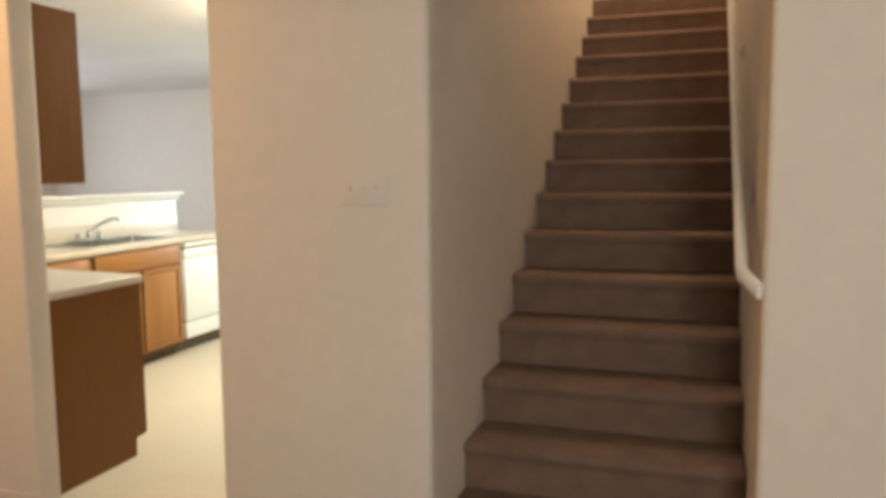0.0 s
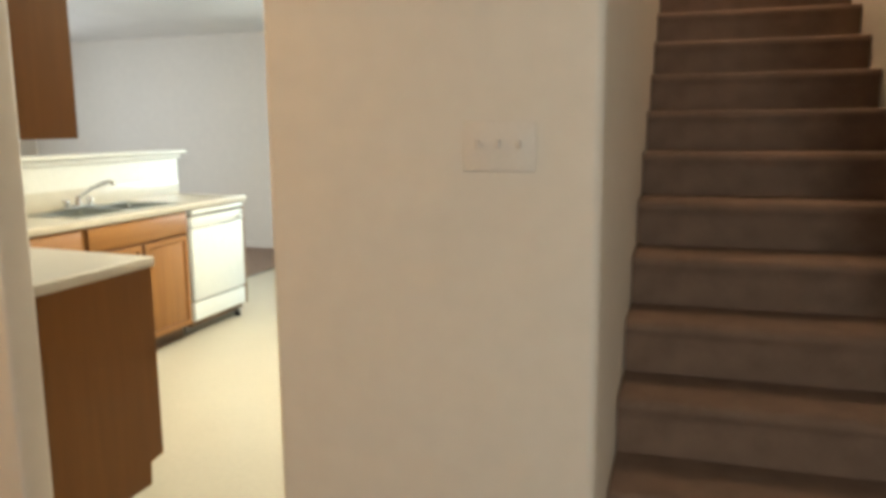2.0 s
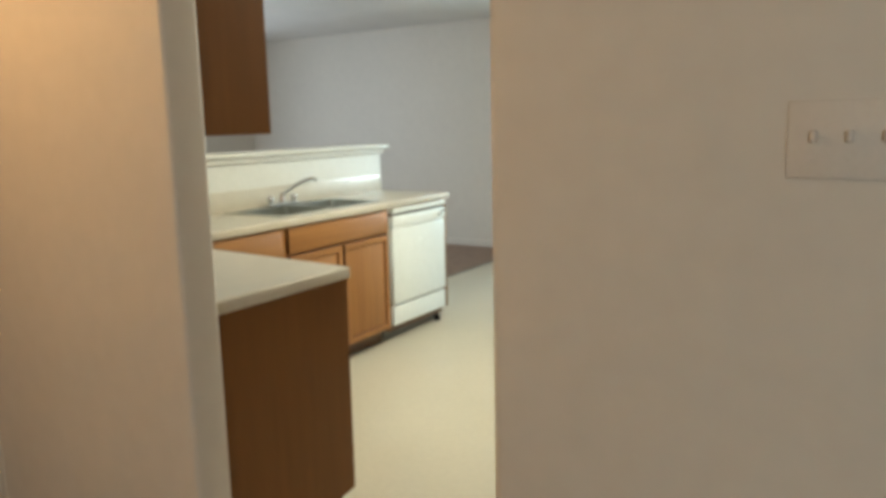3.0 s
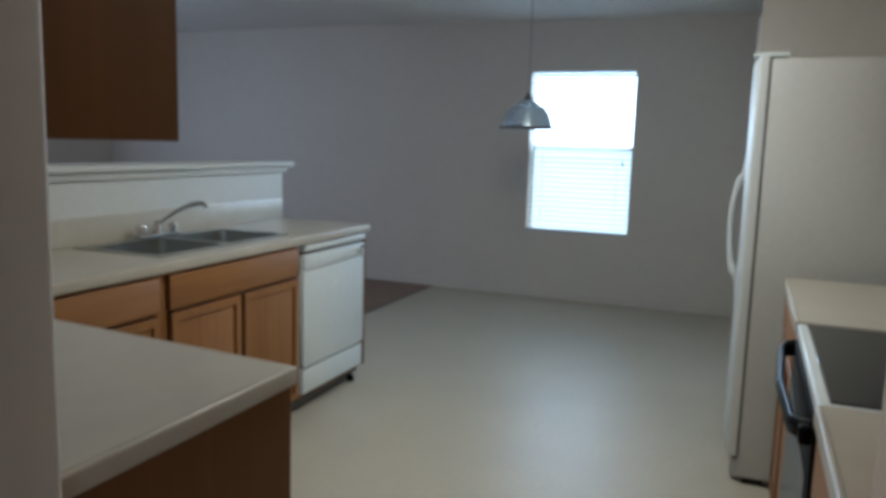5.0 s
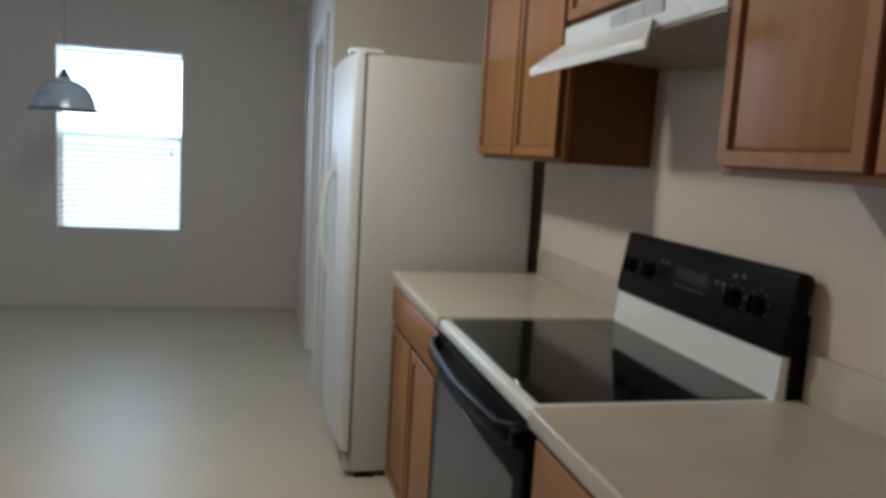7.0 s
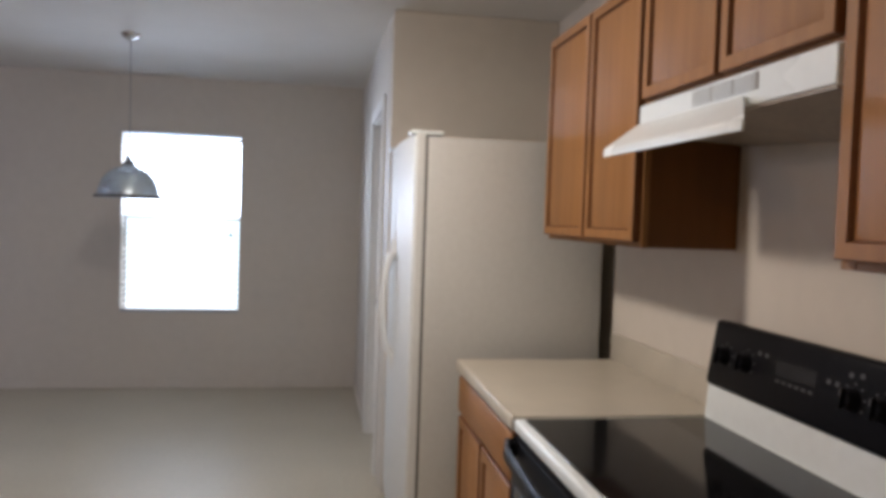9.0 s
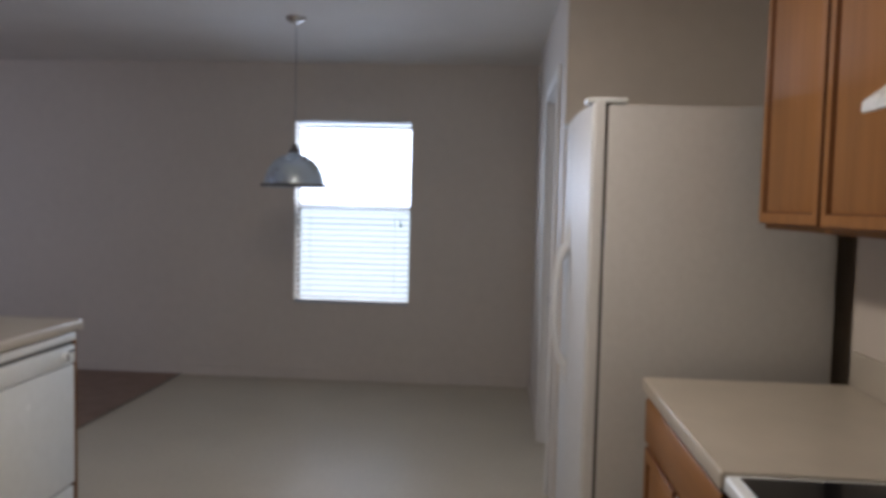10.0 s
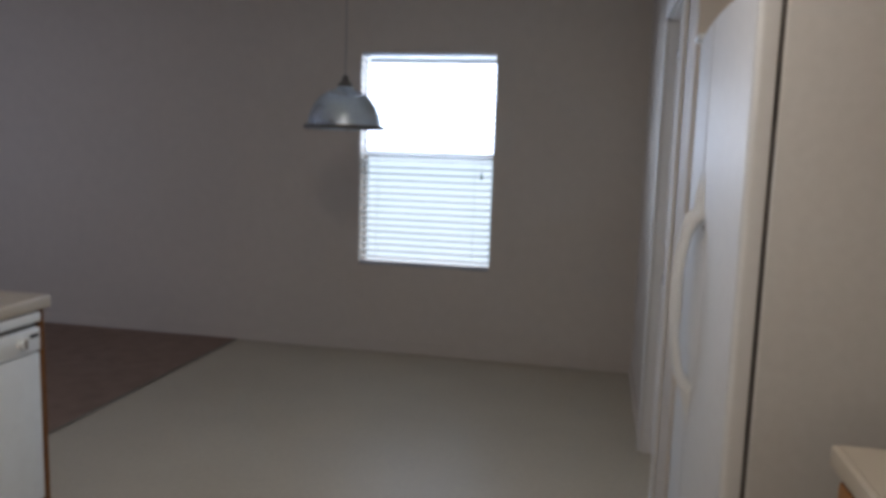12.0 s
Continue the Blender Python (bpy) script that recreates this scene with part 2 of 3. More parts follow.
structure("trim_carpet_edge", box(BX - 0.008, BX + 0.004, 3.34, WY, 0.0, 0.009, bev=0.003), PALE_KICK, "thin grey strip between carpet and vinyl", "trim")

structure("wall_hall_west", plaster_wall(-7.7, JX, 0.0, T, 0.0, H - 0.001, 0.014, ("rf", "rb")), PAINT, "beige painted hall wall beside the kitchen opening", "wall")
structure("wall_pillar", plaster_wall(PL + 0.004, SX0, 0.0, T, 0.0, H - 0.001, 0.024, ("lf", "lb", "rf")), PAINT, "beige painted wall between kitchen and stairs", "wall")
structure("wall_hall_header", box(JX, PL, 0.003, T - 0.003, 2.16, H), PAINT, "beige painted wall over the kitchen opening", "wall")
structure("wall_hall_east", plaster_wall(SX1, 3.2, -0.01, T, 0.0, H - 0.001, 0.020, ("lf",)), PAINT, "pale painted hall wall beside the stairs", "wall")
structure("wall_stove", box(0.0, SX0 - 0.002, T - 0.004, 2.622, 0.0, 5.3), PAINT, "beige painted wall between stove and stairs", "wall")
structure("wall_fridge_recess", box(0.075, SX0 - 0.002, 2.622, 6.3, 0.0, 5.3), PAINT, "beige painted wall behind the fridge", "wall")
structure("wall_stairs_east", box(SX1 + 0.002, SX1 + 0.12, T - 0.004, 6.3, 0.0, 5.3), PAINT, "beige painted wall along the stairs with the handrail", "wall")
structure("wall_fridge_end", box(RX, 0.074, 3.68, 3.80, 0.0, H, bev=0.01, seg=2), PAINT, "beige painted wall past the fridge", "wall")
DY0, DY1, DH = 4.02, 4.80, 2.03
structure("wall_dining_a", box(RX, RX + 0.12, 3.80, DY0, 0.0, H), PAINT, "beige painted dining wall", "wall")
structure("wall_dining_b", box(RX, RX + 0.12, DY1, WY, 0.0, H), PAINT, "beige painted dining wall", "wall")
structure("wall_dining_header", box(RX, RX + 0.12, DY0, DY1, DH, H), PAINT, "beige painted wall over the door", "wall")
structure("wall_window_left", box(-7.7, WL, WY, WY + 0.16, 0.0, H), PAINT, "grey-beige painted window wall", "wall")
structure("wall_window_right", box(WR, RX + 0.12, WY, WY + 0.16, 0.0, H), PAINT, "grey-beige painted window wall", "wall")
structure("wall_window_below", box(WL, WR, WY, WY + 0.16, 0.0, WB), PAINT, "grey-beige painted wall under the window", "wall")
structure("wall_window_above", box(WL, WR, WY, WY + 0.16, WT, H), PAINT, "grey-beige painted wall over the window", "wall")
structure("wall_living", box(-7.8, -7.6, T, WY + 0.1, 0.0, H), PAINT, "plain beige painted living room wall", "wall")
HSX = -2.565
structure("wall_hall_side_a", box(HSX - 0.12, HSX, -0.02, 0.0, 0.0, H), PAINT, "plain beige painted hall wall", "wall")
structure("wall_hall_side_b", box(HSX - 0.12, HSX, -4.7, -0.82, 0.0, H), PAINT, "plain beige painted hall wall", "wall")
structure("wall_hall_side_header", box(HSX - 0.12, HSX, -0.82, -0.02, 2.05, H), PAINT, "plain beige painted wall over the dark door", "wall")
structure("wall_hall_right", box(3.0, 3.2, -4.7, 0.0, 0.0, H), PAINT, "plain beige painted hall wall", "wall")
structure("wall_hall_back", box(-3.3, 3.2, -4.8, -4.6, 0.0, H), PAINT, "plain beige painted hall wall", "wall")
structure("wall_landing", box(SX0 - 0.2, SX1 + 0.2, 6.2, 6.3, 2.6, 5.3), PAINT, "plain beige painted landing wall", "wall")
structure("wall_stairwell_front", box(SX0, SX1, 0.9, 1.0, H + 0.1, 5.3), PAINT, "plain beige wall over the stairs", "wall")

structure("ceiling", box(-7.7, 0.074, T, WY + 0.05, H, H + 0.12), CEIL, "white textured ceiling of kitchen and dining room", "ceiling")
structure("ceiling_hall", box(-3.3, 3.2, -4.8, T, H, H + 0.12), CEIL, "white textured hall ceiling", "ceiling")
structure("ceiling_over_stairs", box(SX0, SX1, T, 1.0, H, H + 0.1), CEIL, "white textured ceiling over the first steps", "ceiling")
structure("ceiling_landing", box(SX0 - 0.2, SX1 + 0.2, 0.9, 6.3, 5.2, 5.3), CEIL, "white textured ceiling over the stairwell", "ceiling")
structure("ground", box(-400, 400, WY + 0.2, 800, -0.4, -0.2), CONCRETE, "pale ground outside the window", "ground")

for nm, a in (("baseboard_window_wall", (-7.6, RX, WY - 0.013, WY - 0.001, 0.0, 0.075)), ("baseboard_dining", (RX - 0.013, RX - 0.001, DY1 + 0.07, WY - 0.014, 0.0, 0.075)),
              ("baseboard_pillar", (PL + 0.02, SX0 - 0.03, -0.014, -0.001, 0.006, 0.085)), ("baseboard_hall_west", (HSX, JX - 0.02, -0.014, -0.001, 0.006, 0.085)),
              ("baseboard_hall_east", (SX1 + 0.02, 3.0, -0.024, -0.011, 0.006, 0.085))):
    structure(nm, box(*a, bev=0.003), PAINT, "low painted baseboard along the wall", "baseboard")


# ---- stairs ----
def build_stairs():
    st = thing("staircase", pose(SX0, Y1, 0), "straight staircase covered in brown carpet between two walls", "stairs")
    w = SX1 - SX0
    # section of one step: rounded nose over a riser that leans in
    def step(name, depth):
        bm = bmesh.new()
        prof = [(depth, 0.0), (0.016, 0.0), (0.014, RISE - 0.075), (0.010, RISE - 0.055), (0.002, RISE - 0.04)]
        r = 0.026
        prof += [(r - r * math.cos(a) - 0.004, RISE - r + r * math.sin(a)) for a in [radians(d) for d in (-15, 5, 25, 45, 65, 90)]]
        prof += [(depth, RISE)]
        for i in range(13):
            x = 0.001 + (w - 0.002) * i / 12
            ring = [bm.verts.new((x, y, z)) for y, z in prof]
            if i:
                for k in range(len(prof)):
                    bm.faces.new((prev[k], prev[(k + 1) % len(prof)], ring[(k + 1) % len(prof)], ring[k]))
            else:
                bm.faces.new(ring)
            prev = ring
        bm.faces.new(prev[::-1])
        for v in bm.verts:
            v.co.z += 0.003 * noise.noise(v.co * 6) if v.co.z > 0.1 else 0
        return mesh_of(name, bm, CARPET, 50)
    me = step("step", RUN + 0.03)
    for k in range(STEPS - 1):
        ob = new("step", me)
        ob.parent = st
        ob.location = (0, k * RUN, k * RISE)
    land = part("landing", box(0.001, w - 0.001, 0.004, 2.2, 0, RISE, bev=0.015, seg=3), CARPET, st, "carpeted upstairs landing")
    land.location = (0, (STEPS - 1) * RUN, (STEPS - 1) * RISE)
    # solid core under the treads
    bm = bmesh.new()
    n = STEPS - 1
    a = [bm.verts.new((0.002, y, z)) for y, z in ((0.06, 0.0), (n * RUN, 0.0), (n * RUN, n * RISE), )]
    b = [bm.verts.new((w - 0.002, v.co.y, v.co.z)) for v in a]
    bm.faces.new(a), bm.faces.new(b[::-1])
    for k in range(3):
        bm.faces.new((a[k], a[(k + 1) % 3], b[(k + 1) % 3], b[k]))
    part("carriage", bm, CARPET, st)


build_stairs()


def build_handrail():
    x = SX1 - 0.052
    st = thing("handrail", pose(x, 0.103, 0.0), "white painted wall handrail with bent lower end", "handrail")
    n = 13
    top = (x * 0, n * RUN, 1.105 + n * RISE)
    pts = [(0.051, -0.092, 1.062), (0.03, -0.058, 1.078), (0.004, -0.008, 1.1), (0, 0.012, 1.113), (0, RUN, 1.105 + RISE), top]
    part("rail", add_sweep(bmesh.new(), pts, 0.019, 0.026, 12), WHITE, st)
    for k in (1.6, 5.0, 8.6, 12.2):
        y, z = k * RUN, 1.105 + k * RISE
        bm = add_sweep(bmesh.new(), [(0, y, z - 0.02), (0.012, y, z - 0.06), (0.042, y, z - 0.075)], 0.007, n=8, up=(0, 1, 0))
        add_box(bm, 0.04, 0.0515, y - 0.02, y + 0.02, z - 0.105, z - 0.045, bev=0.002)
        part("bracket", bm, WHITE, st)


build_handrail()


# ---- switch plate ----
def build_switch():
    w, h = 0.17, 0.115
    st = thing("switch_plate", pose(-0.141, -0.001, 1.302), "ivory triple light switch plate on the hall wall", "light switch")
    part("plate", box(0, w, -0.0045, 0, 0, h, bev=0.002, seg=2), SWITCH, st)
    for i in range(3):
        cx = 0.037 + 0.048 * i
        part("toggle", box(cx - 0.005, cx + 0.005, -0.015, -0.004, h / 2 - 0.004, h / 2 + 0.014, bev=0.002), TOGGLE, st, "small ivory toggle")
        for dz in (-0.03, 0.03):
            bm = add_lathe(bmesh.new(), [(0.0001, -0.0003), (0.003, 0.0), (0.003, 0.001)], 10)
            ob = part("screw", bm, SWITCH, st)
            ob.matrix_basis = pose(cx, -0.0047, h / 2 + dz, 90)


build_switch()


# ---- cabinets ----
def door_panel(w, h, th=0.02, rail=0.058):
    """A framed door with a recessed, raised-edge panel, front towards -y, lower left corner at the origin."""
    bm = box(0, w, -th, 0, 0, h)
    f = min(bm.faces, key=lambda q: q.calc_center_median().y)
    bmesh.ops.inset_region(bm, faces=[f], thickness=0.004, depth=0.0)
    for v in f.verts:
        v.co.y -= 0.003
    bmesh.ops.inset_region(bm, faces=[f], thickness=rail - 0.012, depth=0.0)
    bmesh.ops.inset_region(bm, faces=[f], thickness=0.007, depth=0.0)
    for v in f.verts:
        v.co.y += 0.011
    bmesh.ops.inset_region(bm, faces=[f], thickness=0.022, depth=0.0)
    for v in f.verts:
        v.co.y -= 0.006
    return shade_profiles(bm)


def shade_profiles(bm):
    """Paints shade into the door edges and routed profile: second material slot, darker oak."""
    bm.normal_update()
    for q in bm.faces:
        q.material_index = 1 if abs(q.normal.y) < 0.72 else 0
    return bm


def slab_front(w, h, th=0.02):
    bm = box(0, w, -th, 0, 0, h)
    f = min(bm.faces, key=lambda q: q.calc_center_median().y)
    bmesh.ops.inset_region(bm, faces=[f], thickness=0.012, depth=0.0)
    for v in f.verts:
        v.co.y -= 0.005
    return shade_profiles(bm)


def base_cabinet(m, w, d, doors, label, drawers=True, body_top=CZ - 0.04):
    """Base unit with face frame, toe space, drawer fronts and doors; front towards local -y at y = 0."""
    st = thing("base_cabinet", m, label, "cabinet", "kitchen base cabinets")
    top = CZ - 0.04
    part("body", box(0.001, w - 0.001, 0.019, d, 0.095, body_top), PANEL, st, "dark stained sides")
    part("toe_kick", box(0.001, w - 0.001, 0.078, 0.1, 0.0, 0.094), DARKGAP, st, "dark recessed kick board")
    for a, b in ((0, 0.035), (w - 0.035, w)):
        part("stile", box(a, b, 0, 0.018, 0.095, top), OAK, st)
    zz = [(0.095, 0.13), (top - 0.035, top)] + ([(0.70, 0.735)] if drawers else [])
    for a, b in zz:
        part("frame_rail", box(0.035, w - 0.035, 0.001, 0.018, a, b), OAK_FLAT, st)
    edges = [0.018 + (w - 0.036) * k / doors for k in range(doors + 1)]
    zt = 0.712 if drawers else top - 0.016
    for a, b in zip(edges, edges[1:]):
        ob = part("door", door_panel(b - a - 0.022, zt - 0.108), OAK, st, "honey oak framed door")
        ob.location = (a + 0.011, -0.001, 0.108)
        ob.data.materials.append(OAK_SHADE)
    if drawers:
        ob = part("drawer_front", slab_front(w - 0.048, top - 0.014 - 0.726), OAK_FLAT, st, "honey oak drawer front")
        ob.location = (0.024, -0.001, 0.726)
        ob.data.materials.append(OAK_SHADE)
    return st


def wall_cabinet(m, w, d, h, splits, label):
    st = thing("wall_cabinet", m, label, "cabinet", "kitchen wall cabinets")
    part("body", box(0.001, w - 0.001, 0.019, d, 0.0, h), PANEL, st, "dark stained sides")
    for a, b in ((0, 0.035), (w - 0.035, w)):
        part("stile", box(a, b, 0, 0.018, -0.001, h), OAK, st)
    for a, b in ((-0.001, 0.035), (h - 0.04, h)):
        part("frame_rail", box(0.035, w - 0.035, 0.001, 0.018, a, b), OAK_FLAT, st)
    for a, b in zip(splits, splits[1:]):
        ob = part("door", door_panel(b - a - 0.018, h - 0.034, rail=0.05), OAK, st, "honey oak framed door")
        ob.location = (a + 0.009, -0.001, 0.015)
        ob.data.materials.append(OAK_SHADE)
    return st


# stove side
base_cabinet(facing_west(CF + 0.032, S0 - 0.004), S0 - 0.004 - T - 0.004, 0.59, 1, "honey oak base cabinet beside the stove")
base_cabinet(facing_west(CF + 0.032, CY1 - 0.012), CY1 - 0.012 - S1 - 0.004, 0.59, 2, "honey oak base cabinet between stove and fridge")
UZ, UX, U0, U1 = 1.372, -0.282, 0.968, 1.758
wall_cabinet(facing_west(UX, 2.588, UZ), 2.588 - U1 - 0.002, -UX - 0.002, 0.75, [0.002, 0.430, 0.826], "honey oak wall cabinet with two doors near the fridge")
wall_cabinet(facing_west(UX, U1, 1.752), U1 - U0 - 0.002, -UX - 0.002, 0.37, [0.002, 0.394, 0.786], "short honey oak wall cabinet over the range hood")
wall_cabinet(facing_west(UX, U0 - 0.002, UZ), U0 - 0.004 - T - 0.004, -UX - 0.002, 0.75, [0.002, 0.385, 0.840], "honey oak wall cabinet beside the range hood")
# sink side and short run
base_cabinet(facing_east(LX - 0.032, 1.632), 0.932, 0.58, 2, "honey oak sink base cabinet with two doors", body_top=0.70)
base_cabinet(facing_east(LX - 0.032, PY + 0.02), 1.630 - PY - 0.02, 0.58, 1, "honey oak corner base cabinet beside the sink")
end_unit = base_cabinet(facing_north(PX - 0.024, PY - 0.030), 1.09, 0.59, 2, "honey oak end cabinet with dark side panel")


def notched_panel(d):
    """End panel down to the floor, cut out for the toe space."""
    bm = bmesh.new()
    sec = [(-0.02, 0.1), (-0.02, CZ - 0.04), (d, CZ - 0.04), (d, 0.0), (0.06, 0.0), (0.055, 0.09)]
    a = [bm.verts.new((-0.0125, y, z)) for y, z in sec]
    b = [bm.verts.new((0.0, y, z)) for y, z in sec]
    bm.faces.new(a), bm.faces.new(b[::-1])
    for k in range(len(sec)):
        q = (k + 1) % len(sec)
        bm.faces.new((a[k], a[q], b[q], b[k]))
    return bm


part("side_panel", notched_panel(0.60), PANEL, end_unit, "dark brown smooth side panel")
north_unit = wall_cabinet(facing_north(-1.664, T + 0.330, UZ + 0.004), 1.60, 0.334, 0.76, [0.016, 0.53, 1.06, 1.584], "wall cabinet with dark brown side panel")
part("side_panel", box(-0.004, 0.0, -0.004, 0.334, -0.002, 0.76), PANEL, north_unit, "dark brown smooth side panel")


def taper(bm):
    """The short run widens a little towards the corner."""
    for v in bm.verts:
        if v.co.y > PY - 0.1:
            v.co.y += 0.085 * (PX - v.co.x)
    return bm


def worktop(label, tops, bands, shape=None):
    st = thing("worktop", pose(0, 0, 0), label, "countertop")
    bm = bmesh.new()
    for a in tops:
        add_box(bm, *a, CZ - 0.036, CZ - 0.0004)
    part("top", shape(bm) if shape else bm, LAMINATE, st, "cream laminate surface")
    for a in bands:
        b = box(*a, CZ - 0.040, CZ, bev=0.006, seg=3)
        part("edge_band", shape(b) if shape else b, LAMINATE, st)


for a, b, label in ((T + 0.002, S0 - 0.003, "cream laminate worktop beside the stove"), (S1 + 0.003, CY1, "cream laminate worktop between stove and fridge")):
    worktop(label, [(CF + 0.014, -0.021, a, b)], [(CF, CF + 0.016, a, b)])
    tagged(part("backsplash", box(-0.020, -0.001, a, b, CZ - 0.03, 1.015, bev=0.004, seg=2), LAMINATE), "cream laminate upstand along the wall", "backsplash")
SY0, SY1, SX_F, SX_B = 1.72, 2.575, -2.872, -3.30
SINK0 = PY + 0.10
worktop("cream laminate sink worktop that ends over the dishwasher",
        [(SX_F, LX - 0.014, SINK0, DW1 - 0.014), (HX + 0.021, SX_B, SINK0, DW1 - 0.014), (SX_B, SX_F, SINK0, SY0), (SX_B, SX_F, SY1, DW1 - 0.014)],
        [(LX - 0.016, LX, SINK0, DW1), (HX + 0.021, LX - 0.016, DW1 - 0.016, DW1)])
worktop("cream laminate worktop with free rounded corner", [(HX + 0.021, PX - 0.014, T + 0.002, PY - 0.014)],
        [(PX - 0.016, PX, T + 0.002, PY), (LX - 0.02, PX - 0.016, PY - 0.016, PY)], taper)
tagged(part("backsplash", box(HX + 0.001, HX + 0.020, PY, 3.25, CZ - 0.03, 1.03, bev=0.004, seg=2), LAMINATE), "cream laminate upstand behind the sink", "backsplash")

structure("wall_half", box(HX - 0.14, HX, T, 3.275, 0.0, 1.202, bev=0.006, seg=2), HALF, "cream-white half wall behind the sink", "half wall")
tagged(part("ledge_cap", box(HX - 0.19, HX + 0.04, T + 0.002, 3.345, 1.2165, 1.246, bev=0.006, seg=3), HALF), "cream-white painted ledge board on the half wall", "ledge")
structure("trim_ledge", box(HX, HX + 0.018, T + 0.004, 3.295, 1.182, 1.2165, bev=0.005, seg=2), HALF, "cream-white moulding under the ledge board", "trim")
structure("trim_ledge_core", box(HX - 0.14, HX - 0.001, T + 0.004, 3.275, 1.201, 1.217), HALF, "white top of the half wall", "trim")


# ---- sink and tap ----
def build_sink():
    st = thing("kitchen_sink", pose(0, 0, CZ), "stainless steel double bowl sink in the worktop", "sink")
    x0, x1, y0, y1 = SX_B - 0.012, SX_F + 0.012, SY0 - 0.012, SY1 + 0.012
    mid = (y0 + y1) / 2
    bm = bmesh.new()
    for a in ((x0, x0 + 0.075, y0, y1), (x1 - 0.03, x1, y0, y1), (x0 + 0.075, x1 - 0.03, y0, y0 + 0.03), (x0 + 0.075, x1 - 0.03, y1 - 0.03, y1), (x0 + 0.075, x1 - 0.03, mid - 0.018, mid + 0.018)):
        add_box(bm, *a, -0.001, 0.005)
    part("rim", bm, STEEL, st)
    for ya, yb in ((y0 + 0.03, mid - 0.018), (mid + 0.018, y1 - 0.03)):
        bm = box(x0 + 0.075, x1 - 0.03, ya, yb, -0.18, 0.003)
        topf = max(bm.faces, key=lambda q: q.calc_center_median().z)
        bmesh.ops.delete(bm, geom=[topf], context="FACES")
        es = [e for e in bm.edges if not e.is_boundary]
        bmesh.ops.bevel(bm, geom=es, offset=0.03, segments=3, affect="EDGES", profile=0.5)
        bowl = part("bowl", bm, STEEL, st)
        bm = add_lathe(bmesh.new(), [(0.001, -0.178), (0.03, -0.178), (0.042, -0.174), (0.044, -0.179)], 20, ((x0 + x1) / 2 + 0.02, (ya + yb) / 2, 0))
        part("drain", bm, CHROME, bowl, "round chrome drain")


build_sink()


def build_tap():
    st = thing("kitchen_tap", pose(SX_B + 0.03, 2.14, CZ + 0.005), "chrome two-handle kitchen tap behind the sink", "tap")
    part("base_plate", box(-0.026, 0.026, -0.125, 0.125, 0, 0.02, bev=0.009, seg=3), CHROME, st)
    part("spout_base", add_lathe(bmesh.new(), [(0.001, 0.08), (0.012, 0.078), (0.016, 0.06), (0.022, 0.02)], 16), CHROME, st)
    pts = [(0, 0, 0.06), (0.03, 0.01, 0.085), (0.09, 0.03, 0.125), (0.155, 0.055, 0.155), (0.19, 0.068, 0.163), (0.208, 0.075, 0.158), (0.213, 0.077, 0.142)]
    part("spout", add_sweep(bmesh.new(), pts, 0.011, n=12), CHROME, st)
    for s in (-1, 1):
        part("tap_handle", add_lathe(bmesh.new(), [(0.001, 0.068), (0.016, 0.066), (0.024, 0.055), (0.024, 0.042), (0.014, 0.036), (0.014, 0.02)], 14, (0, s * 0.1, 0)), CHROME, st)


build_tap()


# ---- dishwasher ----
def build_dishwasher():
    w = 0.628
    st = thing("dishwasher", facing_east(LX - 0.03, 2.594), "white built-in dishwasher with recessed kick space", "dishwasher")
    part("tub", box(0.004, w - 0.004, 0.03, 0.56, 0.06, CZ - 0.045), DARKGAP, st)
    part("door", box(0.004, w - 0.004, -0.012, 0.03, 0.243, 0.735, bev=0.006, seg=2), ENAMEL, st, "white enamel door")
    panel = part("control_panel", box(0.004, w - 0.004, -0.016, 0.03, 0.739, 0.815, bev=0.006, seg=2), ENAMEL, st, "white control strip")
    part("handle_lip", box(0.004, w - 0.004, -0.022, 0.03, 0.832, 0.866, bev=0.008, seg=3), ENAMEL, st)
    part("handle_recess", box(0.006, w - 0.006, 0.002, 0.03, 0.814, 0.834), GASKET, st, "dark finger recess")
    bm = add_lathe(bmesh.new(), [(0.0005, 0.014), (0.016, 0.013), (0.019, 0.0)], 20)
    knob = part("dial", bm, ENAMEL, panel)
    knob.matrix_basis = pose(w - 0.085, -0.016, 0.777, 90)
    part("dial_grip", box(w - 0.089, w - 0.081, -0.036, -0.028, 0.763, 0.791, bev=0.002), GREY, panel)
    part("button", box(w - 0.05, w - 0.015, -0.019, -0.014, 0.787, 0.797, bev=0.001), BLACK, panel, "black push button")
    part("lower_panel", box(0.004, w - 0.004, -0.006, 0.03, 0.105, 0.230, bev=0.004, seg=2), ENAMEL, st)
    part("kick", box(0.004, w - 0.004, 0.085, 0.1, 0.0, 0.1), PALE_KICK, st, "grey recessed kick board")
    for x in (w - 0.03,):
        bm = add_lathe(bmesh.new(), [(0.001, 0.0), (0.02, 0.0), (0.02, 0.03), (0.008, 0.034), (0.008, 0.108)], 12, (x, 0.055, 0))
        part("foot", bm, BLACK, st)
    bm = box(w + 0.005, w + 0.027, -0.004, 0.58, 0.1, CZ - 0.042)
    add_box(bm, w + 0.005, w + 0.027, 0.085, 0.58, 0.0, 0.1)
    part("end_panel", bm, PANEL, st, "dark wooden end panel")


build_dishwasher()


